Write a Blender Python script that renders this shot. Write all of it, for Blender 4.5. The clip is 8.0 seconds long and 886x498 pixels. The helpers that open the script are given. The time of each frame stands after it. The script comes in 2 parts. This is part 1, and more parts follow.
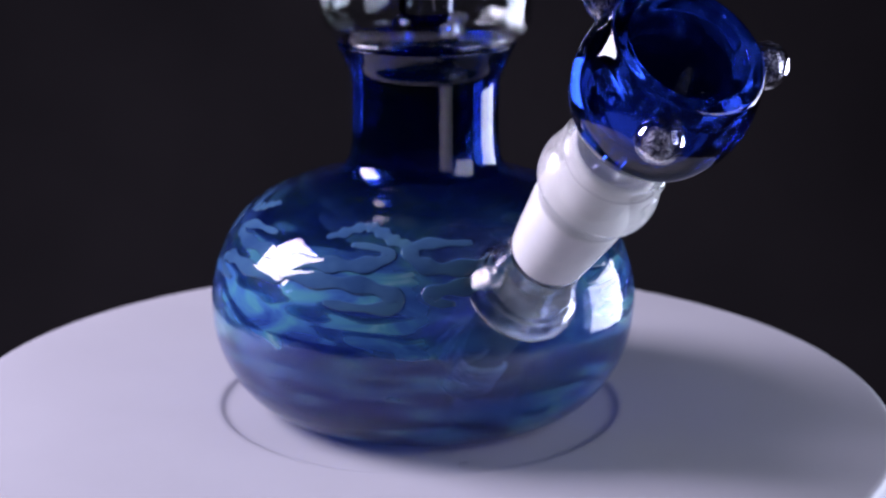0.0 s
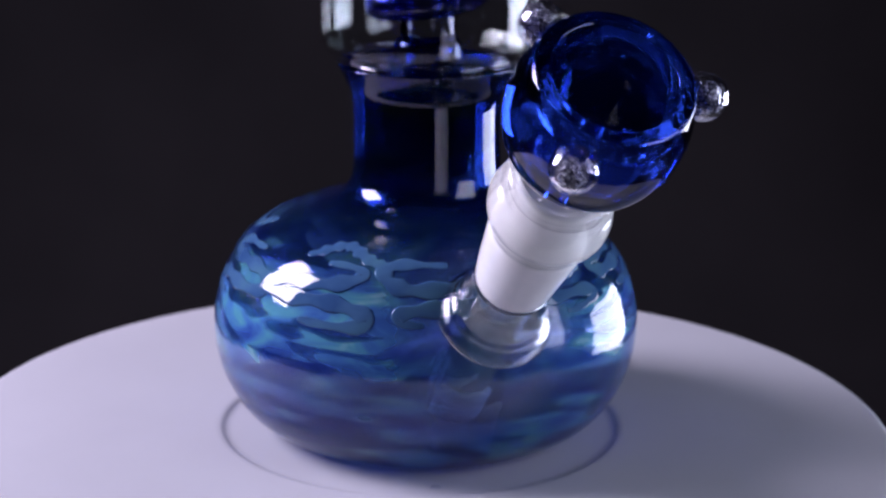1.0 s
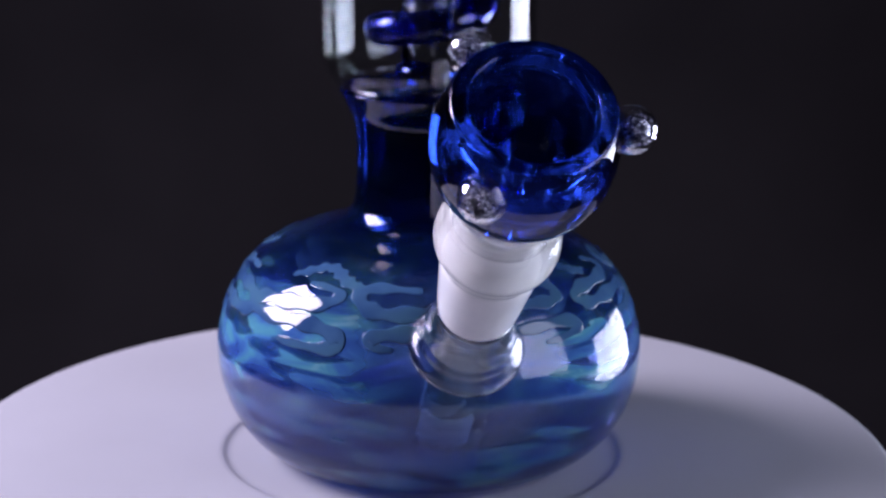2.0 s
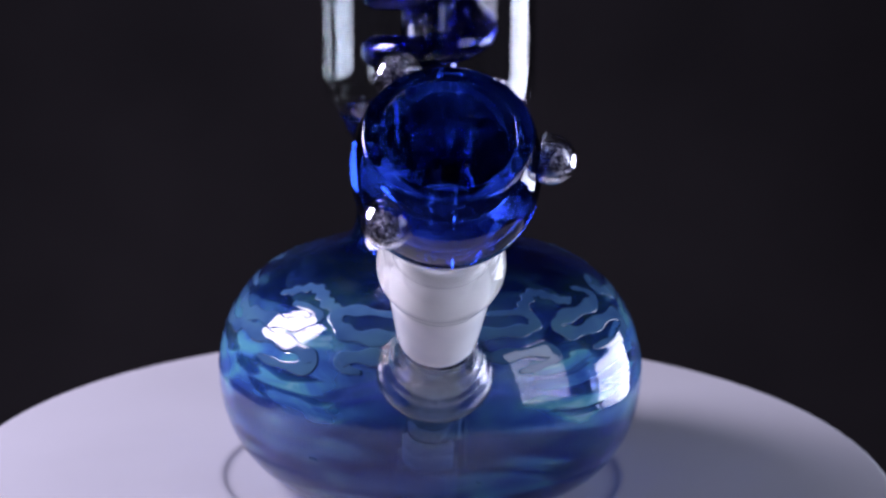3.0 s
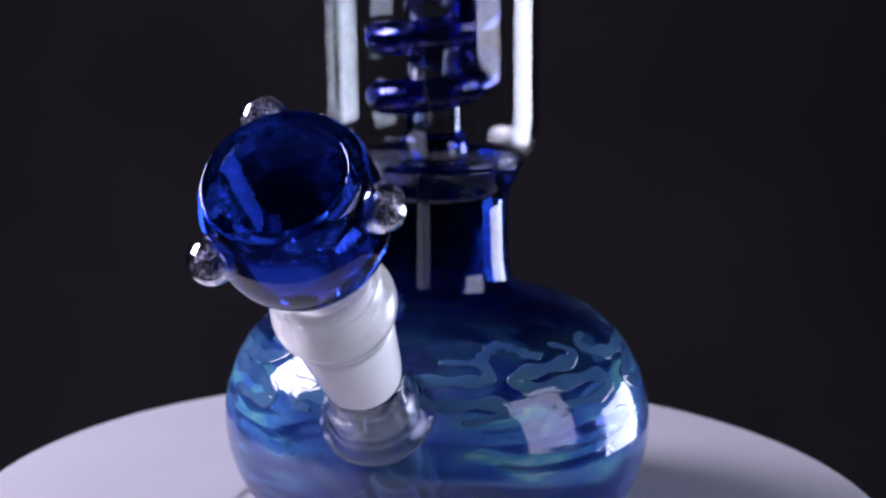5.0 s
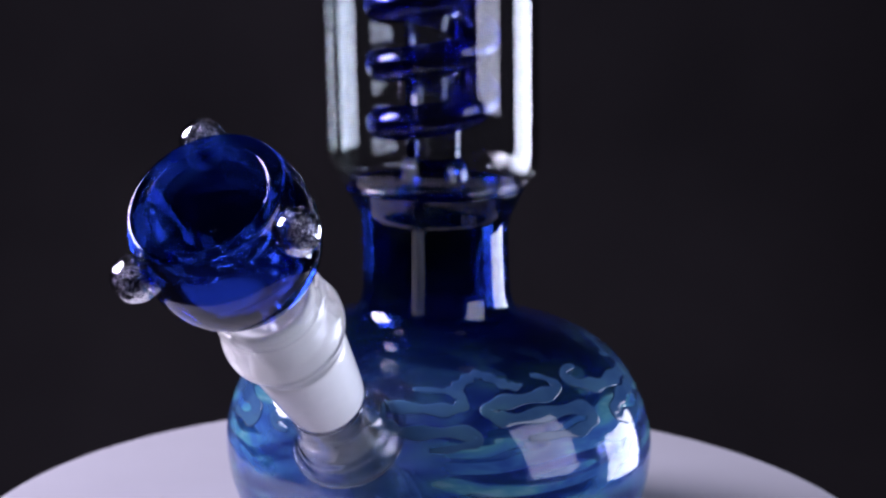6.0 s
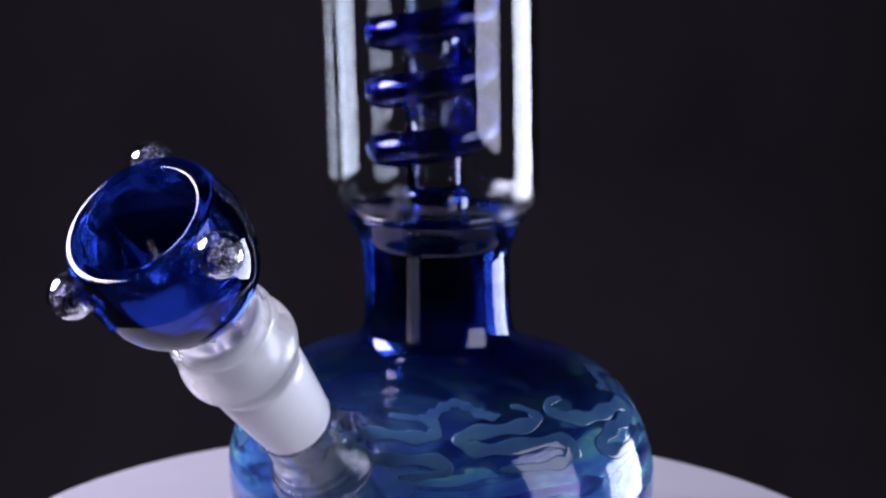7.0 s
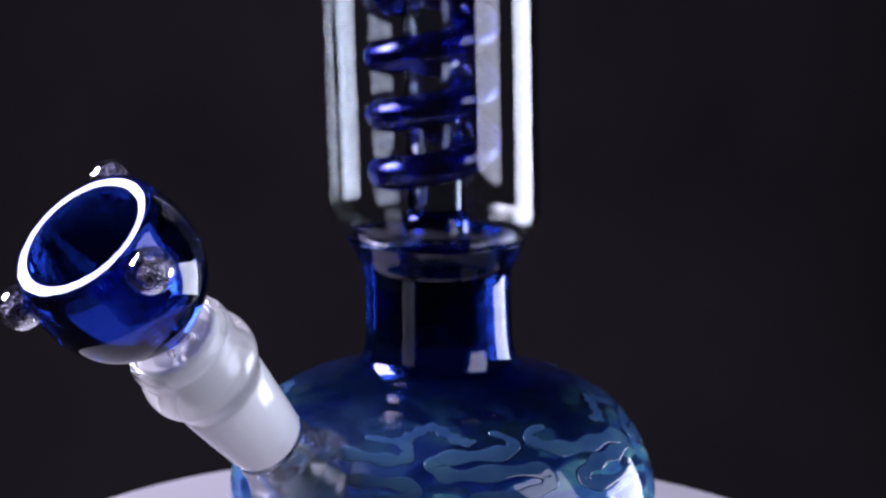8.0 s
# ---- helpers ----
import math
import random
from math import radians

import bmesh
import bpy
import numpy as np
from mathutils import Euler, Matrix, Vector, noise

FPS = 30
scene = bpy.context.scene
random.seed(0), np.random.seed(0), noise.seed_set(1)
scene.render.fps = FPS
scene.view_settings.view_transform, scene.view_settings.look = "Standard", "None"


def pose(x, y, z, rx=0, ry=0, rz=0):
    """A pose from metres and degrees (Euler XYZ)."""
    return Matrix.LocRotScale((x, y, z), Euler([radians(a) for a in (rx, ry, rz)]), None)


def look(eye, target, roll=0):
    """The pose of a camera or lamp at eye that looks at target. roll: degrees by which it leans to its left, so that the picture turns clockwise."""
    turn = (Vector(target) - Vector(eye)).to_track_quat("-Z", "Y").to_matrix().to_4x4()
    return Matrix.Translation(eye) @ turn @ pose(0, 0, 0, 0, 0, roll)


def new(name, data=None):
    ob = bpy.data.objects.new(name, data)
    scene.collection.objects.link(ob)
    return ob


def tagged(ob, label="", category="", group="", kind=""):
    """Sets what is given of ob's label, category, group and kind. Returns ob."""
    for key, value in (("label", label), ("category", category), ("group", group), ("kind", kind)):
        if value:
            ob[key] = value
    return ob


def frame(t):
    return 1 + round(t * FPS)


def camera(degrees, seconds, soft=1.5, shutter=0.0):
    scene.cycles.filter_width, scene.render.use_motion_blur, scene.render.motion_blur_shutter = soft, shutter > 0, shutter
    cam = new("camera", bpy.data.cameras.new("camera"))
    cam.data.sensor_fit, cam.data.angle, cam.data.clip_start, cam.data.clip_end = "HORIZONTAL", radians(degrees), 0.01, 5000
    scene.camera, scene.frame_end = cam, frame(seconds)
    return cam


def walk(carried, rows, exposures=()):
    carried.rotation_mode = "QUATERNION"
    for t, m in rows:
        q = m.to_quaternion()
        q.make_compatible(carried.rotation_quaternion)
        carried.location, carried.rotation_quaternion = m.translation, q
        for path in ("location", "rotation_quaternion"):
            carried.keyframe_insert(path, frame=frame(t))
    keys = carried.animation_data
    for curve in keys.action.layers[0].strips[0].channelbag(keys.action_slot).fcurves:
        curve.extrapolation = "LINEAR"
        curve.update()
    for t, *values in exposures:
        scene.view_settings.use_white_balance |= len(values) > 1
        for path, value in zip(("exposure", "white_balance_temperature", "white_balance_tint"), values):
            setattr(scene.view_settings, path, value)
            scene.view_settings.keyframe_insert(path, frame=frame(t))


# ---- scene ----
cam = camera(27.5, 8.0, soft=2.2)
cam.data.dof.use_dof = True
cam.data.dof.focus_distance = 0.367
cam.data.dof.aperture_fstop = 24
walk(cam, [
    (0.0, pose(0, -0.4309, 0.1588, 74.58, -0.38, -0.64)),
    (0.5, pose(0, -0.4309, 0.1594, 74.79, -0.45, -0.62)),
    (1.0, pose(0, -0.4310, 0.1599, 75.12, -0.55, -0.56)),
    (1.5, pose(0, -0.4310, 0.1605, 75.44, -0.63, -0.50)),
    (3.0, pose(0, -0.4311, 0.1622, 76.38, -0.67, -0.46)),
    (3.5, pose(0, -0.4311, 0.1627, 76.70, -0.68, -0.42)),
    (4.0, pose(0, -0.4312, 0.1633, 76.99, -0.74, -0.34)),
    (4.5, pose(0, -0.4312, 0.1639, 77.24, -0.80, -0.29)),
    (6.0, pose(0, -0.4313, 0.1656, 78.22, -0.89, -0.20)),
    (6.5, pose(0, -0.4313, 0.1661, 78.61, -0.84, -0.18)),
    (7.0, pose(0, -0.4313, 0.1667, 78.94, -0.79, -0.17)),
    (7.5, pose(0, -0.4314, 0.1672, 79.26, -0.79, -0.15)),
    (8.0, pose(0, -0.4314, 0.1678, 79.56, -0.84, -0.10)),
])

# ---- light: a dark studio with softboxes at both sides ----
world = bpy.data.worlds.new("studio_dark")
scene.world = world
world.use_nodes = True
world.node_tree.nodes["Background"].inputs[0].default_value = (0.75, 0.72, 1.0, 1)
world.node_tree.nodes["Background"].inputs[1].default_value = 0.006


def softbox(name, azimuth, elevation, distance, width, height, power, colour):
    """A rectangular lamp round the turntable; azimuth from +y towards +x."""
    a, e = radians(azimuth), radians(elevation)
    eye = Vector((math.sin(a) * math.cos(e), math.cos(a) * math.cos(e), math.sin(e))) * distance + Vector((0, 0, 0.05))
    data = bpy.data.lights.new(name, "AREA")
    data.shape, data.size, data.size_y = "RECTANGLE", width, height
    data.energy, data.color = power, colour
    ob = new(name, data)
    ob.matrix_world = look(eye, (0, 0, 0.05))
    return ob


softbox("key_softbox", -83, 31, 0.80, 0.38, 0.41, 15.8, (0.80, 0.74, 1.0))
softbox("side_softbox", 67, -6, 0.80, 0.46, 0.34, 6.2, (0.70, 0.75, 1.0))
softbox("dim_panel", 119, 17, 0.65, 0.34, 0.48, 2.7, (0.72, 0.75, 1.0))


# ---- the axis of the slanted socket ----
JOINT = Vector((-0.0037, -0.1038, 0.1019))
JOINT_WAY = Vector((-0.0356, -0.6864, 0.7264)).normalized()
JOINT_M = Matrix.Translation(JOINT) @ JOINT_WAY.to_track_quat("Z", "Y").to_matrix().to_4x4()


# ---- materials ----
def material(name):
    m = bpy.data.materials.new(name)
    m.use_nodes = True
    nt = m.node_tree
    return m, nt, nt.nodes["Principled BSDF"]


def node(nt, kind, links=None, **props):
    n = nt.nodes.new(kind)
    for k, v in props.items():
        setattr(n, k, v)
    for sock, val in (links or {}).items():
        if isinstance(val, bpy.types.NodeSocket):
            nt.links.new(val, n.inputs[sock])
        else:
            n.inputs[sock].default_value = val
    return n


def ramp(nt, fac, stops, interpolation="LINEAR"):
    n = nt.nodes.new("ShaderNodeValToRGB")
    n.color_ramp.interpolation = interpolation
    while len(n.color_ramp.elements) < len(stops):
        n.color_ramp.elements.new(0.5)
    for el, (p, c) in zip(n.color_ramp.elements, stops):
        el.position = p
        el.color = (*c, 1) if len(c) == 3 else c
    nt.links.new(fac, n.inputs[0])
    return n.outputs[0]


def coords(nt, scale=(1, 1, 1)):
    tc = nt.nodes.new("ShaderNodeTexCoord")
    mp = node(nt, "ShaderNodeMapping", {"Vector": tc.outputs["Object"], "Scale": scale})
    return mp.outputs[0]


def bump(nt, bsdf, height, strength, distance):
    b = node(nt, "ShaderNodeBump", {"Height": height, "Strength": strength, "Distance": distance})
    nt.links.new(b.outputs[0], bsdf.inputs["Normal"])
    return b.outputs[0]


def thin_wall(nt, colour, normal=None):
    """A thin glass skin: light goes straight through, with a gloss that grows towards the edge."""
    way = nt.nodes.new("ShaderNodeBsdfTransparent")
    pale = node(nt, "ShaderNodeGamma", {"Color": colour, "Gamma": 0.5})
    nt.links.new(pale.outputs[0], way.inputs[0])
    gloss = node(nt, "ShaderNodeBsdfGlossy", {"Color": (1, 1, 1, 1), "Roughness": 0.0})
    facing = node(nt, "ShaderNodeLayerWeight", {"Blend": 0.5})
    if normal:
        nt.links.new(normal, gloss.inputs["Normal"])
        nt.links.new(normal, facing.inputs["Normal"])
    steep = node(nt, "ShaderNodeMath", {0: facing.outputs["Facing"], 1: 5.0}, operation="POWER")
    fac = node(nt, "ShaderNodeMath", {0: steep.outputs[0], 1: 0.9, 2: 0.038}, operation="MULTIPLY_ADD", use_clamp=True)
    return node(nt, "ShaderNodeMixShader", {0: fac.outputs[0], 1: way.outputs[0], 2: gloss.outputs[0]}).outputs[0]


def glass(name, colour, rough=0.0, ripple=0.0, scale=60, ior=1.47, stretch=(1, 1, 1), clear=1.0, thin=0.0):
    m, nt, b = material(name)
    b.inputs["Base Color"].default_value = (*colour, 1)
    b.inputs["Roughness"].default_value = rough
    b.inputs["IOR"].default_value = ior
    b.inputs["Transmission Weight"].default_value = clear
    nb = None
    if ripple:
        n = node(nt, "ShaderNodeTexNoise", {"Vector": coords(nt, stretch), "Scale": scale, "Detail": 2.0})
        nb = bump(nt, b, n.outputs[0], 1.0, ripple)
    if thin:
        skin = thin_wall(nt, (*colour, 1), nb)
        mx = node(nt, "ShaderNodeMixShader", {0: thin, 1: b.outputs[0], 2: skin})
        nt.links.new(mx.outputs[0], nt.nodes["Material Output"].inputs[0])
    return m


CLEAR = glass("clear_glass", (0.96, 0.97, 0.99), ripple=0.0001, scale=70, stretch=(1, 1, 0.3))
CYLINDER = glass("blown_clear_cylinder", (0.87, 0.90, 0.90), thin=1.0)
LIP = glass("lip_clear_glass", (0.97, 0.98, 0.98), ripple=0.0002, scale=110, thin=0.3)
COLLAR = glass("collar_clear_glass", (0.93, 0.95, 0.99), ripple=0.0002, scale=110, thin=0.1)
COBALT = glass("cobalt_glass", (0.014, 0.046, 0.40), ripple=0.00006, scale=80, thin=0.08)
COIL = glass("coil_cobalt_glass", (0.05, 0.065, 0.46), ripple=0.0001, scale=60, clear=0.985, thin=0.35)
TUBE = glass("thin_clear_glass", (0.93, 0.96, 0.98), ripple=0.0003, scale=120)
STEM = glass("greenish_clear_glass", (0.80, 0.93, 0.90), ripple=0.0004, scale=150, clear=0.86)


def speckled_glass():
    m, nt, b = material("speckled_clear_glass")
    b.inputs["Base Color"].default_value = (0.90, 0.90, 0.97, 1)
    b.inputs["Roughness"].default_value = 0.02
    b.inputs["IOR"].default_value = 1.38
    b.inputs["Transmission Weight"].default_value = 1
    v = node(nt, "ShaderNodeTexVoronoi", {"Vector": coords(nt), "Scale": 1300.0})
    nb = bump(nt, b, v.outputs["Distance"], 0.12, 0.0004)
    mx = node(nt, "ShaderNodeMixShader", {0: 0.55, 1: b.outputs[0], 2: thin_wall(nt, (0.90, 0.90, 0.97, 1), nb)})
    nt.links.new(mx.outputs[0], nt.nodes["Material Output"].inputs[0])
    return m


def foil():
    """Silvery dichroic flakes sealed in the knobs."""
    m, nt, b = material("dichroic_foil")
    v = node(nt, "ShaderNodeTexVoronoi", {"Vector": coords(nt), "Scale": 1500.0})
    n = node(nt, "ShaderNodeTexNoise", {"Vector": coords(nt), "Scale": 1700.0, "Detail": 3.0})
    c = ramp(nt, n.outputs[0], [(0.40, (0.05, 0.05, 0.09)), (0.50, (0.22, 0.21, 0.32)), (0.60, (0.60, 0.59, 0.66))])
    nt.links.new(c, b.inputs["Base Color"])
    b.inputs["Metallic"].default_value = 0.6
    b.inputs["Roughness"].default_value = 0.25
    tilt = node(nt, "ShaderNodeMath", {0: v.outputs["Distance"], 1: n.outputs[0]}, operation="ADD")
    bump(nt, b, tilt.outputs[0], 1.0, 0.0012)
    return m


def frosted():
    """Ground glass under a fire-polished skin."""
    m, nt, b = material("ground_frosted_glass")
    n = node(nt, "ShaderNodeTexNoise", {"Vector": coords(nt), "Scale": 240.0, "Detail": 5.0})
    c = ramp(nt, n.outputs[0], [(0.3, (0.93, 0.94, 0.87)), (0.7, (0.985, 0.98, 0.90))])
    nt.links.new(c, b.inputs["Base Color"])
    b.inputs["Roughness"].default_value = 0.6
    b.inputs["Subsurface Weight"].default_value = 1.0
    b.inputs["Subsurface Radius"].default_value = (0.010, 0.010, 0.010)
    b.inputs["Coat Weight"].default_value = 1.0
    b.inputs["Coat Roughness"].default_value = 0.05
    g = node(nt, "ShaderNodeTexNoise", {"Vector": coords(nt), "Scale": 2200.0})
    bump(nt, b, g.outputs[0], 0.2, 0.0002)
    return m


def fumed_body():
    """Cobalt neck running into a blown blue bulb with opal streaks."""
    m, nt, b = material("fumed_blue_glass")
    tc = nt.nodes.new("ShaderNodeTexCoord")
    sep = node(nt, "ShaderNodeSeparateXYZ", {"Vector": tc.outputs["Object"]})
    wob = node(nt, "ShaderNodeTexNoise", {"Vector": tc.outputs["Object"], "Scale": 35.0, "Detail": 2.0})
    zz = node(nt, "ShaderNodeMath", {0: sep.outputs["Z"], 1: 12.5}, operation="MULTIPLY")
    zw = node(nt, "ShaderNodeMath", {0: wob.outputs[0], 1: 0.12}, operation="MULTIPLY")
    zf = node(nt, "ShaderNodeMath", {0: zz.outputs[0], 1: zw.outputs[0]}, operation="ADD")
    tint = ramp(nt, zf.outputs[0], [(0.06, (0.15, 0.27, 0.72)), (0.14, (0.28, 0.42, 0.82)), (0.27, (0.11, 0.16, 0.58)), (0.36, (0.56, 0.76, 0.93)), (0.54, (0.30, 0.47, 0.82)),
                                    (0.64, (0.05, 0.11, 0.46)), (0.73, (0.022, 0.05, 0.28)), (0.84, (0.012, 0.042, 0.28))])
    s1 = node(nt, "ShaderNodeTexNoise", {"Vector": coords(nt, (1, 1, 5.0)), "Scale": 19.0, "Detail": 1.4, "Distortion": 2.0})
    s2 = node(nt, "ShaderNodeTexNoise", {"Vector": coords(nt, (1, 1, 2.6)), "Scale": 60.0, "Detail": 3.0, "Distortion": 0.8})
    dark = ramp(nt, s1.outputs[0], [(0.435, (0.12, 0.10, 0.46)), (0.475, (1, 1, 1))])
    tint2 = node(nt, "ShaderNodeMix", {0: 0.8, 6: tint, 7: dark}, data_type="RGBA", blend_type="MULTIPLY")
    veins = ramp(nt, s2.outputs[0], [(0.42, (0.55, 0.62, 0.80)), (0.54, (1, 1, 1))])
    tint2 = node(nt, "ShaderNodeMix", {0: 0.45, 6: tint2.outputs[2], 7: veins}, data_type="RGBA", blend_type="MULTIPLY")
    # the colour thins out to clear glass round the welded socket
    away = node(nt, "ShaderNodeVectorMath", {0: tc.outputs["Object"], 1: tuple(JOINT - JOINT_WAY * 0.084)}, operation="DISTANCE")
    far = node(nt, "ShaderNodeMath", {0: away.outputs["Value"], 1: 25.0}, operation="MULTIPLY")
    far = node(nt, "ShaderNodeMath", {0: s1.outputs[0], 1: 0.35, 2: far.outputs[0]}, operation="MULTIPLY_ADD")
    weld = ramp(nt, far.outputs[0], [(0.50, (0.15, 0.15, 0.15)), (0.88, (1, 1, 1))])
    tint3 = node(nt, "ShaderNodeMix", {0: weld, 6: (0.74, 0.85, 0.95, 1), 7: tint2.outputs[2]}, data_type="RGBA")
    nt.links.new(tint3.outputs[2], b.inputs["Base Color"])
    b.inputs["Roughness"].default_value = 0.0
    b.inputs["IOR"].default_value = 1.47
    b.inputs["Transmission Weight"].default_value = 1
    calm = ramp(nt, zf.outputs[0], [(0.60, (1, 1, 1)), (0.76, (0, 0, 0))])
    fine = node(nt, "ShaderNodeMath", {0: s2.outputs[0], 1: 0.4, 2: s1.outputs[0]}, operation="MULTIPLY_ADD")
    hgt = node(nt, "ShaderNodeMath", {0: fine.outputs[0], 1: calm}, operation="MULTIPLY")
    nb = bump(nt, b, hgt.outputs[0], 1.0, 0.00018)
    # opal pigment streaks
    pig = nt.nodes.new("ShaderNodeBsdfPrincipled")
    pc = ramp(nt, s2.outputs[0], [(0.33, (0.03, 0.08, 0.32)), (0.48, (0.06, 0.18, 0.43)), (0.60, (0.09, 0.31, 0.40)), (0.68, (0.22, 0.46, 0.50)), (0.76, (0.26, 0.40, 0.60))])
    nt.links.new(pc, pig.inputs["Base Color"])
    pig.inputs["Roughness"].default_value = 0.03
    nt.links.new(nb, pig.inputs["Normal"])
    m1 = ramp(nt, s1.outputs[0], [(0.488, (0, 0, 0)), (0.515, (1, 1, 1))])
    m2 = ramp(nt, zf.outputs[0], [(0.05, (0.30, 0.30, 0.30)), (0.30, (0.25, 0.25, 0.25)), (0.44, (0.52, 0.52, 0.52)), (0.56, (0.70, 0.70, 0.70)), (0.68, (0.2, 0.2, 0.2)), (0.78, (0, 0, 0))])
    mk = node(nt, "ShaderNodeMath", {0: m1, 1: m2}, operation="MULTIPLY")
    haze = ramp(nt, zf.outputs[0], [(0.05, (0.05, 0.05, 0.05)), (0.50, (0.10, 0.10, 0.10)), (0.64, (0.07, 0.07, 0.07)), (0.74, (0.03, 0.03, 0.03)), (0.84, (0.006, 0.006, 0.006))])
    mk = node(nt, "ShaderNodeMath", {0: mk.outputs[0], 1: haze}, operation="ADD", use_clamp=True)
    mk = node(nt, "ShaderNodeMath", {0: mk.outputs[0], 1: weld}, operation="MULTIPLY")
    blown = node(nt, "ShaderNodeMixShader", {0: 0.72, 1: b.outputs[0], 2: thin_wall(nt, tint3.outputs[2], nb)})
    mx = node(nt, "ShaderNodeMixShader", {0: mk.outputs[0], 1: blown.outputs[0], 2: pig.outputs[0]})
    nt.links.new(mx.outputs[0], nt.nodes["Material Output"].inputs[0])
    return m


def strand_mat():
    m, nt, b = material("opal_strand_glass")
    n = node(nt, "ShaderNodeTexNoise", {"Vector": coords(nt, (1, 1, 2)), "Scale": 70.0, "Detail": 3.0})
    c = ramp(nt, n.outputs[0], [(0.35, (0.026, 0.068, 0.17)), (0.52, (0.044, 0.105, 0.215)), (0.7, (0.055, 0.135, 0.215))])
    nt.links.new(c, b.inputs["Base Color"])
    b.inputs["Roughness"].default_value = 0.04
    b.inputs["IOR"].default_value = 1.47
    return m


def matte(name, c0, c1, rough, scale, spec=0.5):
    m, nt, b = material(name)
    n = node(nt, "ShaderNodeTexNoise", {"Vector": coords(nt), "Scale": scale, "Detail": 6.0})
    nt.links.new(ramp(nt, n.outputs[0], [(0.3, c0), (0.7, c1)]), b.inputs["Base Color"])
    b.inputs["Roughness"].default_value = rough
    b.inputs["Specular IOR Level"].default_value = spec
    g = node(nt, "ShaderNodeTexNoise", {"Vector": coords(nt), "Scale": scale * 40})
    bump(nt, b, g.outputs[0], 0.15, 0.0001)
    return m


SPECKLED, FOIL, FROST, BODY, STRAND = speckled_glass(), foil(), frosted(), fumed_body(), strand_mat()
SLIT = matte("pale_green_ground_glass", (0.72, 0.86, 0.78), (0.85, 0.94, 0.88), 0.4, 300.0)
PLATE = matte("white_satin_plastic", (0.425, 0.420, 0.445), (0.46, 0.455, 0.48), 0.5, 18.0, 0.35)
VELVET = matte("black_velvet", (0.017, 0.0152, 0.0165), (0.022, 0.0195, 0.021), 1.0, 6.0, 0.0)
# for the added walls: a grey to brighten the glass edges
GREY_FILL = matte("grey_fill_paint", (0.11, 0.105, 0.11), (0.14, 0.135, 0.14), 0.9, 5.0, 0.2)
BLACK_PLASTIC = matte("black_plastic", (0.02, 0.02, 0.02), (0.03, 0.03, 0.03), 0.5, 30.0)


# ---- building helpers ----
def part(name, bm, mat, parent, label=""):
    me = bpy.data.meshes.new(name)
    bmesh.ops.recalc_face_normals(bm, faces=bm.faces)
    bm.to_mesh(me)
    bm.free()
    for p in me.polygons:
        p.use_smooth = True
    me.materials.append(mat)
    ob = new(name, me)
    ob.parent = parent
    if label:
        ob["label"] = label
    return ob


def smooth_profile(pts, steps=4):
    """Catmull-Rom points along a list of (radius, height)."""
    out = []
    for i in range(len(pts) - 1):
        p0, p1, p2, p3 = (Vector(pts[max(0, min(len(pts) - 1, i + k))]) for k in (-1, 0, 1, 2))
        for s in range(steps):
            t = s / steps
            q = 0.5 * (2 * p1 + (p2 - p0) * t + (2 * p0 - 5 * p1 + 4 * p2 - p3) * t * t + (3 * p1 - p0 - 3 * p2 + p3) * t ** 3)
            out.append((max(q.x, 0.0), q.y))
    out.append(tuple(pts[-1]))
    return out


def lathe(profile, segments=96, closed=False):
    """Turn a profile of (radius, height) round z; closed joins its two ends."""
    bm = bmesh.new()
    rings = []
    for r, z in profile:
        if r < 1e-5:
            rings.append([bm.verts.new((0, 0, z))])
        else:
            rings.append([bm.verts.new((r * math.cos(2 * math.pi * i / segments), r * math.sin(2 * math.pi * i / segments), z)) for i in range(segments)])
    pairs = list(zip(rings, rings[1:])) + ([(rings[-1], rings[0])] if closed else [])
    for a, b in pairs:
        for i in range(segments):
            j = (i + 1) % segments
            if len(a) == 1 and len(b) == 1:
                continue
            if len(a) == 1:
                bm.faces.new((a[0], b[i], b[j]))
            elif len(b) == 1:
                bm.faces.new((a[i], a[j], b[0]))
            else:
                bm.faces.new((a[i], a[j], b[j], b[i]))
    return bm


def sweep(points, radius, sides=16, flat=1.0, normals=None, caps=True):
    """A tube along points; flat < 1 squeezes it along the given normals. radius: a number or one per point."""
    bm = bmesh.new()
    rings = []
    n = len(points)
    for k, p in enumerate(points):
        tan = (points[min(k + 1, n - 1)] - points[max(k - 1, 0)]).normalized()
        up = normals[k] if normals else Vector((0, 0, 1))
        side = tan.cross(up).normalized()
        up = side.cross(tan).normalized()
        r = radius[k] if isinstance(radius, (list, tuple)) else radius
        rings.append([bm.verts.new(p + side * r * math.cos(2 * math.pi * i / sides) + up * r * flat * math.sin(2 * math.pi * i / sides)) for i in range(sides)])
    for a, b in zip(rings, rings[1:]):
        for i in range(sides):
            j = (i + 1) % sides
            bm.faces.new((a[i], a[j], b[j], b[i]))
    if caps:
        bm.faces.new(rings[0])
        bm.faces.new(rings[-1])
    return bm


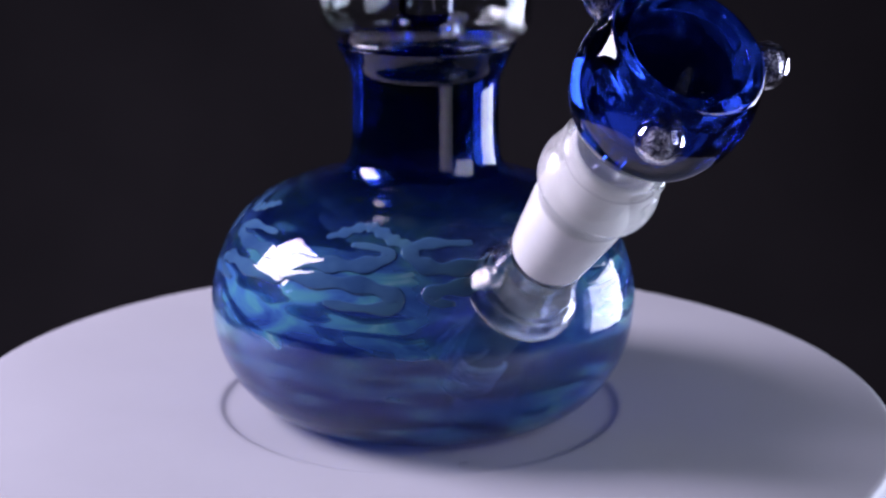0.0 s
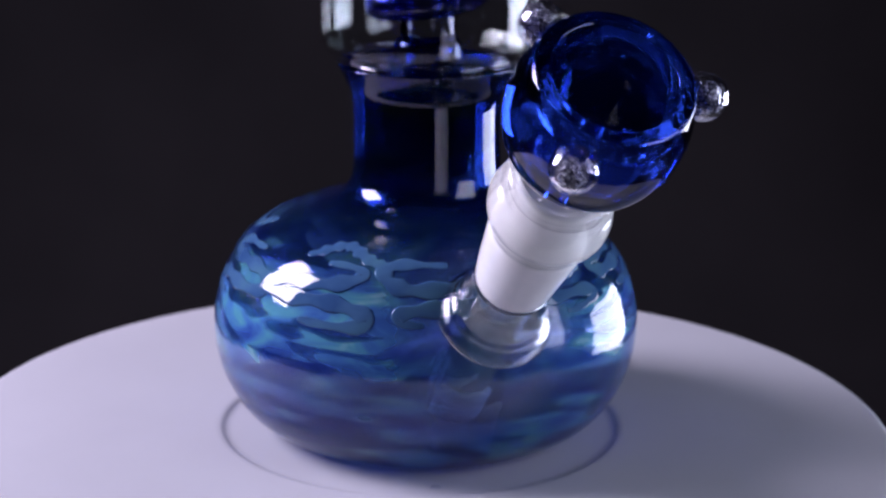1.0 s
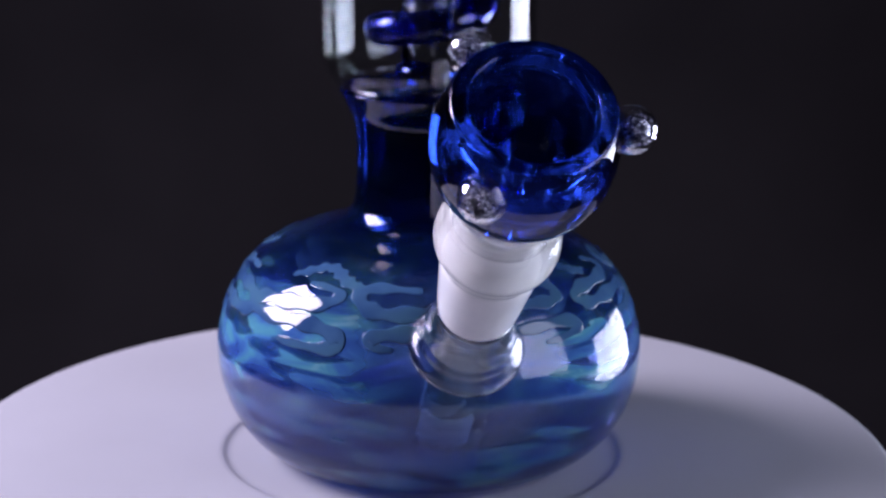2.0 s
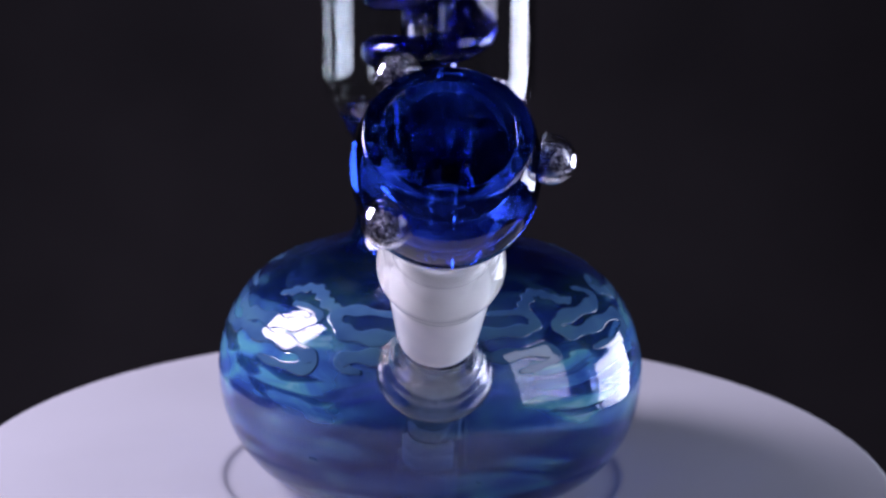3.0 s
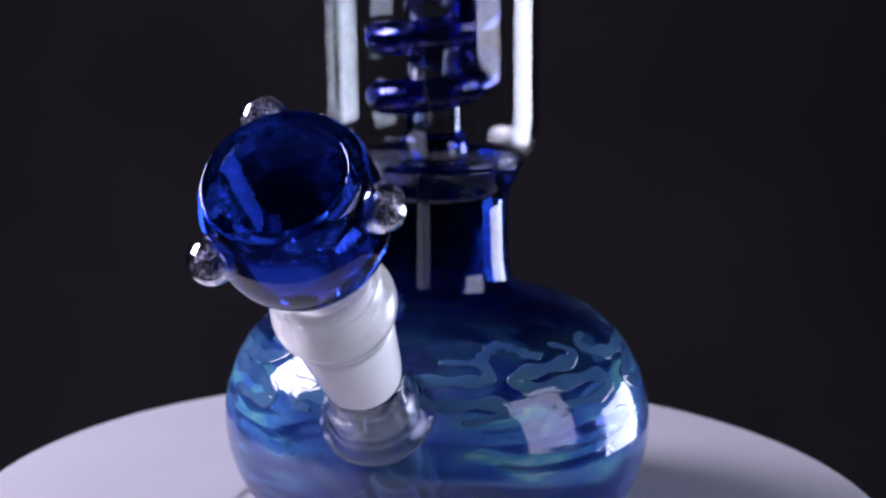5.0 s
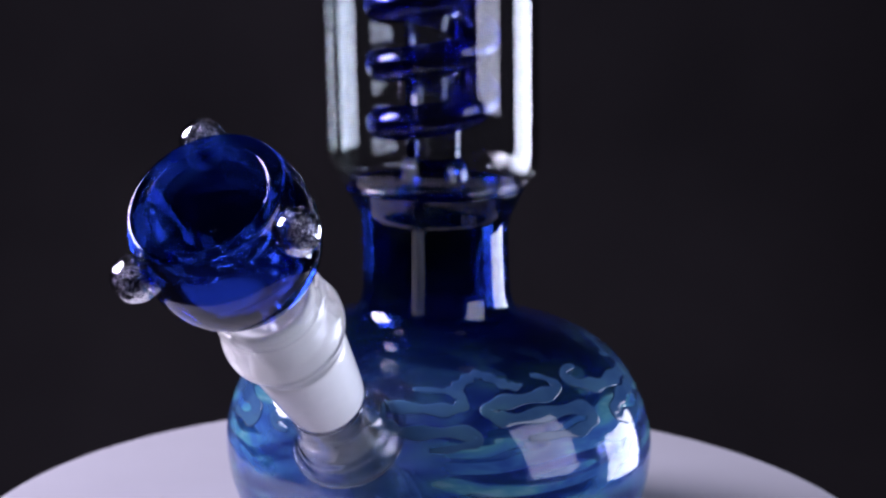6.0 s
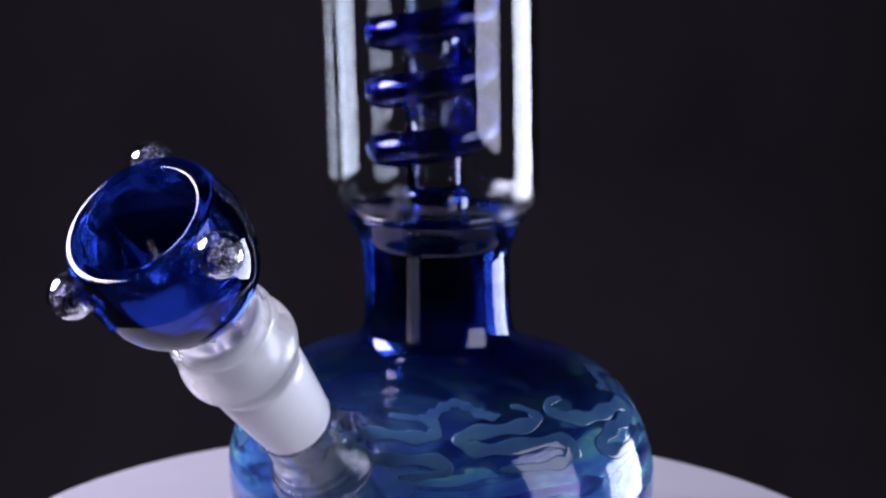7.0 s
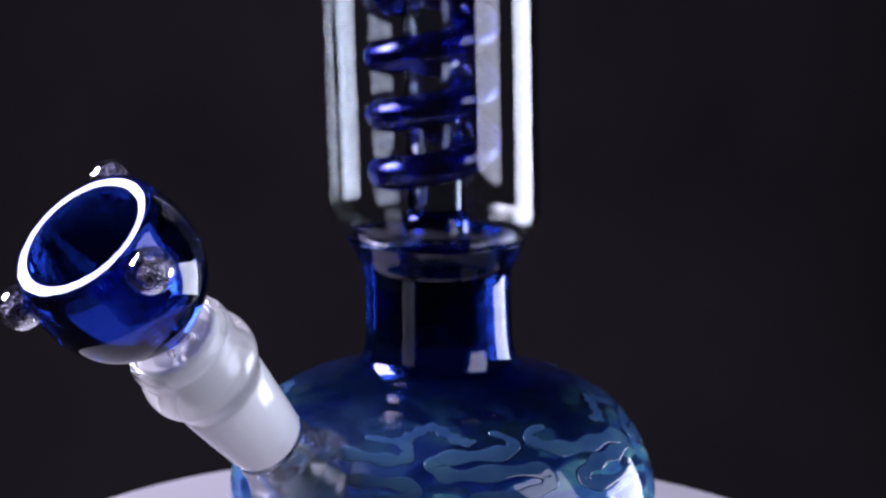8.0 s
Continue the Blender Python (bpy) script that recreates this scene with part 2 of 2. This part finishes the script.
def hollow(points, radius, bore, sides=20):
    """An open glass tube along points, with a bore."""
    bm = bmesh.new()
    n = len(points)
    shells = ([], [])
    for k, p in enumerate(points):
        tan = (points[min(k + 1, n - 1)] - points[max(k - 1, 0)]).normalized()
        side = tan.cross(Vector((0, 0, 1))).normalized()
        up = side.cross(tan).normalized()
        for shell, r in zip(shells, (radius, bore)):
            shell.append([bm.verts.new(p + (side * math.cos(2 * math.pi * i / sides) + up * math.sin(2 * math.pi * i / sides)) * r) for i in range(sides)])
    for i in range(sides):
        j = (i + 1) % sides
        for shell in shells:
            for a, b in zip(shell, shell[1:]):
                bm.faces.new((a[i], a[j], b[j], b[i]))
        for end in (0, -1):
            a, b = shells[0][end], shells[1][end]
            bm.faces.new((a[i], a[j], b[j], b[i]))
    return bm


def leaned(bm):
    """The pipe's body leans a little off the turntable's axis."""
    for v in bm.verts:
        z = v.co.z
        v.co.x += 0.0025 - 0.0159 * z
        v.co.y += 0.0031 - 0.0425 * z
    return bm


def on_joint(bm):
    bm.transform(JOINT_M)
    return bm


# ---- the studio ----
def build_studio():
    bm = bmesh.new()
    # a cloth sweep: table, curve, wall behind, all one sheet
    prof = [(-2.2, -0.40)] + [(0.75 + 0.35 * math.sin(a), -0.40 + 0.35 * (1 - math.cos(a))) for a in [i * math.pi / 24 for i in range(13)]] + [(1.10, 1.9)]
    rows = [[bm.verts.new((x, y, z)) for y, z in prof] for x in (-2.2, 2.2)]
    for i in range(len(prof) - 1):
        bm.faces.new((rows[0][i], rows[1][i], rows[1][i + 1], rows[0][i + 1]))
    tagged(part("backdrop", bm, VELVET, None), "black velvet cloth sweeping from table to wall", "backdrop", kind="structure")
    # unseen walls, added so that the glass has some grey to reflect
    for name, (x0, y0, x1, y1) in (("fill_wall_left", (-2.24, -2.2, -2.2, 1.1)), ("fill_wall_right", (2.2, -2.2, 2.24, 1.1)), ("fill_wall_back", (-2.24, -2.24, 2.24, -2.2))):
        bm = bmesh.new()
        bmesh.ops.create_cube(bm, size=1, matrix=Matrix.Translation(((x0 + x1) / 2, (y0 + y1) / 2, 0.75)) @ Matrix.Diagonal((x1 - x0, y1 - y0, 2.30, 1)))
        tagged(part(name, bm, GREY_FILL, None), "unseen grey wall added to fill reflections", "wall", kind="structure")
    # a lid out of view, added to keep the set dark
    bm = bmesh.new()
    bmesh.ops.create_cube(bm, size=1, matrix=Matrix.Translation((0, -0.57, 1.92)) @ Matrix.Diagonal((4.48, 3.34, 0.04, 1)))
    tagged(part("ceiling", bm, VELVET, None), "unseen black ceiling added to close off the set", "ceiling", kind="structure")


def build_plinth():
    bm = lathe([(0, -0.062), (0.088, -0.062), (0.090, -0.064), (0.090, -0.398), (0.088, -0.3998), (0, -0.3998)], 64)
    tagged(part("plinth", bm, BLACK_PLASTIC, None), "black round plinth under the turntable", "plinth")


def build_turntable():
    thing = new("turntable")
    tagged(thing, "round white plastic turntable with a shallow ring recess", "turntable")
    top = [(0, 0.0), (0.0470, 0.0), (0.0484, 0.0001), (0.0491, 0.0003), (0.0496, 0.0006), (0.0503, 0.0008), (0.0515, 0.0008),
           (0.1155, 0.0008), (0.1166, 0.0007), (0.1173, 0.0001), (0.1176, -0.0008), (0.1176, -0.0100), (0.1170, -0.0112), (0.1150, -0.0118), (0, -0.0118)]
    part("plate", lathe(top, 192), PLATE, thing)
    part("pedestal", lathe([(0, -0.0120), (0.080, -0.0120), (0.084, -0.0140), (0.086, -0.0580), (0.084, -0.0618), (0, -0.0618)], 96), BLACK_PLASTIC, thing, "black plastic motor base")
    bm = bmesh.new()
    bmesh.ops.create_uvsphere(bm, u_segments=20, v_segments=10, radius=0.0011, matrix=Matrix.Translation((-0.0125, -0.0416, 0.0002)) @ Matrix.Diagonal((1.2, 1, 0.5, 1)))
    part("dimple", bm, CLEAR, thing, "tiny clear droplet")
    return thing


BULB = [(0.0, 0.0012), (0.020, 0.0008), (0.0340, 0.0003), (0.0385, 0.0014), (0.0425, 0.0038), (0.0463, 0.0077), (0.0495, 0.0130), (0.0516, 0.0192), (0.0525, 0.0260),
        (0.0522, 0.0320), (0.0505, 0.0385), (0.0475, 0.0445), (0.0430, 0.0500), (0.0370, 0.0541), (0.0305, 0.0567), (0.0250, 0.0583), (0.0212, 0.0600),
        (0.0190, 0.0625), (0.0181, 0.0660), (0.0178, 0.0720), (0.0177, 0.0800), (0.0180, 0.0830), (0.0185, 0.0850), (0.0198, 0.0875), (0.0208, 0.0897), (0.0216, 0.0915)]


BULB_SMOOTH = smooth_profile(BULB[2:], 6)


def bulb_radius(z):
    for (r0, z0), (r1, z1) in zip(BULB_SMOOTH, BULB_SMOOTH[1:]):
        if z0 <= z <= z1:
            return r0 + (r1 - r0) * (z - z0) / (z1 - z0)
    return BULB_SMOOTH[-1][0]


def strand(path, width, thing_part):
    """A flattened glass strand lying on the bulb along (angle, height) points."""
    pts, nor = [], []
    for a, z in path:
        r = bulb_radius(z) + 0.0001
        d = 0.001
        slope = (bulb_radius(z + d) - bulb_radius(z - d)) / (2 * d)
        pts.append(Vector((r * math.cos(a), r * math.sin(a), z)))
        nor.append(Vector((math.cos(a), math.sin(a), -slope)).normalized())
    m = len(pts)
    radii = [width * (0.35 + 0.65 * min(1, 6 * k / m, 6 * (m - 1 - k) / m)) * (1 + 0.25 * math.sin(k * 0.37)) for k in range(m)]
    part("opal_strand", leaned(sweep(pts, radii, 12, 0.055, nor)), STRAND, thing_part)


def build_pipe():
    thing = new("glass_water_pipe")
    tagged(thing, "blue streaked glass water pipe with clear coil chamber on turntable", "water pipe")
    outer = smooth_profile(BULB, 4)
    inner = smooth_profile([(0.0206, 0.0916), (0.0195, 0.0900), (0.0178, 0.0878), (0.0162, 0.0856), (0.0154, 0.0830), (0.0153, 0.0720), (0.0157, 0.0655), (0.0170, 0.0612), (0.0205, 0.0576), (0.0290, 0.0546),
                            (0.0360, 0.0517), (0.0412, 0.0478), (0.0452, 0.0428), (0.0481, 0.0375), (0.0498, 0.0318), (0.0501, 0.0262), (0.0491, 0.0198), (0.0470, 0.0143),
                            (0.0440, 0.0097), (0.0402, 0.0063), (0.0355, 0.0041), (0.0200, 0.0034), (0.0, 0.0034)], 3)
    body = part("body", leaned(lathe(outer + inner, 160)), BODY, thing, "streaked blue glass bulb and cobalt neck")
    # wound strands on the shoulder
    rnd = random.Random(5)
    for turn in range(10):
        a0 = turn * 2 * math.pi / 10 + rnd.uniform(-0.08, 0.08)
        half, pitch, sweeps = rnd.uniform(0.24, 0.32), rnd.uniform(0.0036, 0.0041), 3
        shift, start, top, side = rnd.uniform(-0.25, 0.35), rnd.uniform(-0.8, 0.8), rnd.uniform(0.0505, 0.0525), rnd.choice((-1, 1))
        path = []
        for k in range(60 * sweeps + 1):
            th = k / 60 * math.pi + start
            swing = half * (0.88 + 0.12 * math.sin(1.7 * th + turn))
            path.append((a0 + side * swing * math.sin(th) + shift * (k / (60 * sweeps) - 0.5),
                         top - pitch * (k / 60 - 0.19 * math.sin(2 * th)) + 0.0004 * math.sin(1.3 * th + 2 * turn)))
        strand(path, rnd.uniform(0.0015, 0.0019), body)
    # short hooked strands above them
    for turn in range(5):
        a0 = turn * 2 * math.pi / 5 + rnd.uniform(-0.2, 0.2)
        span, waves, start = rnd.uniform(0.40, 0.6), rnd.uniform(0.9, 1.4), rnd.uniform(0, 6.28)
        path = [(a0 + span * k / 119, 0.0530 + 0.0012 * math.sin(2 * math.pi * waves * k / 119 + start)) for k in range(120)]
        strand(path, rnd.uniform(0.0014, 0.0017), body)
    for x, y in ((-0.0035, -0.0160), (0.0011, -0.0231)):
        part("etched_tick", leaned(sweep([Vector((x + 0.0004 * math.sin(k), y, 0.0042 + 0.0006 * k)) for k in range(7)], 0.0003, 8, normals=[Vector((0, 1, 0))] * 7)), SLIT, body, "short pale etched tick")
    # the straight chamber
    ch_out = smooth_profile([(0.0206, 0.0921), (0.0216, 0.0922), (0.0230, 0.0934), (0.0243, 0.0952), (0.0251, 0.0975), (0.0254, 0.1005), (0.0255, 0.1040), (0.0255, 0.12), (0.0255, 0.16), (0.0255, 0.1985), (0.0252, 0.1997)], 4)
    ch_in = smooth_profile([(0.0249, 0.1997), (0.0247, 0.1985), (0.0247, 0.16), (0.0247, 0.12), (0.0247, 0.1045), (0.0246, 0.1008), (0.0242, 0.0979), (0.0232, 0.0957), (0.0207, 0.0940)], 4)
    part("chamber_floor", leaned(lathe(smooth_profile([(0.0087, 0.0893), (0.0140, 0.0890), (0.0172, 0.0888), (0.0192, 0.0906), (0.0203, 0.0921), (0.0190, 0.0922), (0.0170, 0.0908), (0.0140, 0.0906), (0.0087, 0.0907)], 3), 96, closed=True)), COBALT, thing, "cobalt glass floor")
    part("chamber", leaned(lathe(ch_out + ch_in, 128, closed=True)), CYLINDER, thing, "clear glass cylinder chamber")
    part("inlet_collar", leaned(lathe(smooth_profile([(0.0050, 0.0905), (0.0083, 0.0905), (0.0083, 0.0955), (0.0078, 0.0972), (0.0068, 0.0980), (0.0052, 0.0978), (0.0050, 0.0960)], 4), 64, closed=True)), COBALT, thing, "cobalt glass collar")
    part("inner_tube", leaned(lathe([(0.0066, 0.0984), (0.0068, 0.0990), (0.0068, 0.1895), (0.0064, 0.19), (0.0056, 0.1895), (0.0056, 0.0990), (0.0060, 0.0984)], 64, closed=True)), TUBE, thing, "thin clear centre tube")
    # the coil: level for most of each turn, stepping up over the rest
    pts = []
    pitch, radius = 0.01385, 0.0124
    a = 150.0
    while a <= 150 + 360 * 3 + 60:
        z = 0.1061 + pitch / 360 * (a - 180 - 0.55 * math.degrees(math.sin(radians(a - 195))))
        rr = radius
        if a < 190:
            rr = radius - 0.003 * (1 - (a - 150) / 40) ** 2
        if a > 150 + 360 * 3 + 20:
            rr = radius - 0.006 * ((a - 150 - 360 * 3 - 20) / 40) ** 2
        pts.append(Vector((rr * math.cos(radians(a)), rr * math.sin(radians(a)), z)))
        a += 5
    part("coil", leaned(hollow(pts, 0.0040, 0.0026, 24)), COIL, thing, "cobalt blue glass coil")
    # the slanted socket for the bowl
    core = smooth_profile([(0.0086, -0.0292), (0.0096, -0.0293), (0.0098, -0.0308), (0.0088, -0.0328), (0.0066, -0.0350), (0.0056, -0.0382), (0.0062, -0.0412), (0.0088, -0.0444), (0.0103, -0.0464), (0.0106, -0.0485),
                           (0.0099, -0.0560), (0.0093, -0.0620), (0.0088, -0.0658), (0.0085, -0.0671), (0.0080, -0.0676)], 3)
    sock = part("joint_socket", on_joint(lathe([(0, -0.0312), (0.0078, -0.0308)] + core + [(0.0040, -0.0678), (0, -0.0678)], 96)), FROST, thing, "white frosted glass socket")
    lip = smooth_profile([(0.0092, -0.0286), (0.0099, -0.0283), (0.0109, -0.0286), (0.0116, -0.0298), (0.0119, -0.0318), (0.0115, -0.0333), (0.0115, -0.0338), (0.0123, -0.0352), (0.0130, -0.0374), (0.0131, -0.0396), (0.0127, -0.0416),
                          (0.0117, -0.0436), (0.0109, -0.0454), (0.0104, -0.0470), (0.0096, -0.0464), (0.0060, -0.0420), (0.0048, -0.0385), (0.0060, -0.0345), (0.0086, -0.0310)], 4)
    part("lip", on_joint(lathe(lip, 96, closed=True)), LIP, sock, "clear ridged glass lip")
    neck = smooth_profile([(0.0089, -0.0670), (0.0090, -0.0705), (0.0094, -0.0740), (0.0103, -0.0768), (0.0102, -0.0776), (0.0112, -0.0790), (0.0112, -0.0798), (0.0122, -0.0810), (0.0129, -0.0824), (0.0131, -0.0836)], 3)
    neck_in = smooth_profile([(0.0122, -0.0838), (0.0112, -0.0826), (0.0098, -0.0805), (0.0082, -0.0770), (0.0077, -0.0730), (0.0077, -0.0674)], 3)
    part("weld_collar", on_joint(lathe(neck + neck_in, 96, closed=True)), COLLAR, thing, "clear glass collar with melted ridges")
    stem = part("downstem", on_joint(lathe([(0.0062, -0.0765), (0.0062, -0.1262), (0.0056, -0.1280), (0.0046, -0.1284), (0.0046, -0.1262), (0.0050, -0.1250), (0.0050, -0.0765)], 48, closed=True)), STEM, thing, "clear downstem with cut slits")
    for k in range(6):
        for s in (0, 1):
            arc = [Vector((0.0063 * math.cos(b), 0.0063 * math.sin(b), -0.1100 - 0.0022 * k + 0.0008 * math.sin(3 * b))) for b in [s * math.pi + 0.3 + 0.12 * i for i in range(18)]]
            part("slit", on_joint(sweep(arc, 0.0012, 6)), SLIT, stem)
    return thing


def build_bowl():
    thing = new("bowl_piece")
    tagged(thing, "cobalt blue glass bowl with clear knobs and frosted ground joint", "bowl")
    out = smooth_profile([(0.0123, 0.0038), (0.0124, 0.0044), (0.0128, 0.00466), (0.0138, 0.00470), (0.0148, 0.00470), (0.0155, 0.0045), (0.0160, 0.0037), (0.0168, 0.0013), (0.0177, -0.0025), (0.0180, -0.0065), (0.0176, -0.0115), (0.0161, -0.0163), (0.0135, -0.0202), (0.0105, -0.0229), (0.0080, -0.0245), (0.0068, -0.0260)], 5)
    inn = smooth_profile([(0.0014, -0.0260), (0.0014, -0.0190), (0.0038, -0.0176), (0.0072, -0.0158), (0.0092, -0.0125), (0.0106, -0.0070), (0.0116, -0.0015), (0.0122, 0.0032)], 4)
    cup = part("cup", on_joint(lathe(out + inn, 128, closed=True)), COBALT, thing, "deep cobalt glass cup")
    neck = smooth_profile([(0.0020, -0.0262), (0.0067, -0.0262), (0.0064, -0.0275), (0.0066, -0.0300), (0.0070, -0.0320)], 3)
    part("stem_neck", on_joint(lathe(neck + [(0.0020, -0.0320)], 64, closed=True)), CLEAR, thing, "clear glass neck")
    part("ground_joint", on_joint(lathe(smooth_profile([(0.0025, -0.0322), (0.0076, -0.0322), (0.0078, -0.0330), (0.0076, -0.0500), (0.0072, -0.0620), (0.0070, -0.0650), (0.0065, -0.0658), (0.0040, -0.0660)], 3) + [(0.0030, -0.0650)], 64, closed=True)), FROST, thing, "white frosted ground joint")
    for x, y, z in ((0.0167, -0.1067, 0.1002), (-0.0129, -0.0908, 0.1142), (-0.0162, -0.1141, 0.0890)):
        c = Vector((x, y, z))
        way = (c - JOINT).normalized()
        c = c - way * 0.0017
        bm = bmesh.new()
        bmesh.ops.create_uvsphere(bm, u_segments=32, v_segments=20, radius=0.0048)
        for v in bm.verts:
            v.co.z = max(v.co.z, -0.0022)
            if v.co.z < 0:
                v.co.x *= 1 - 0.10 * (v.co.z / 0.0048) ** 2
                v.co.y *= 1 - 0.10 * (v.co.z / 0.0048) ** 2
        m = Matrix.Translation(c) @ way.to_track_quat("Z", "Y").to_matrix().to_4x4()
        bm.transform(m)
        knob = part("knob", bm, SPECKLED, cup, "clear round glass knob")
        bm = bmesh.new()
        bmesh.ops.create_icosphere(bm, subdivisions=4, radius=0.0030, matrix=m @ Matrix.Translation((0, 0, 0.0012)))
        for v in bm.verts:
            v.co += Vector((noise.noise(v.co * 900), noise.noise(v.co * 900 + Vector((5, 1, 2))), noise.noise(v.co * 900 + Vector((9, 3, 7))))) * 0.0009
        part("flakes", bm, FOIL, knob, "silvery speckled flakes")
    return thing


build_studio()
build_plinth()
TURNTABLE = build_turntable()
PIPE = build_pipe()
BOWL = build_bowl()


def motions():
    """The turntable carries everything round at a steady pace."""
    for thing in (TURNTABLE, PIPE, BOWL):
        walk(thing, [(t, pose(0, 0, 0, 0, 0, 30.2 - 8.66 * t + 0.0125 * t * t)) for t in (0.0, 2.0, 4.0, 6.0, 8.0)])


motions()
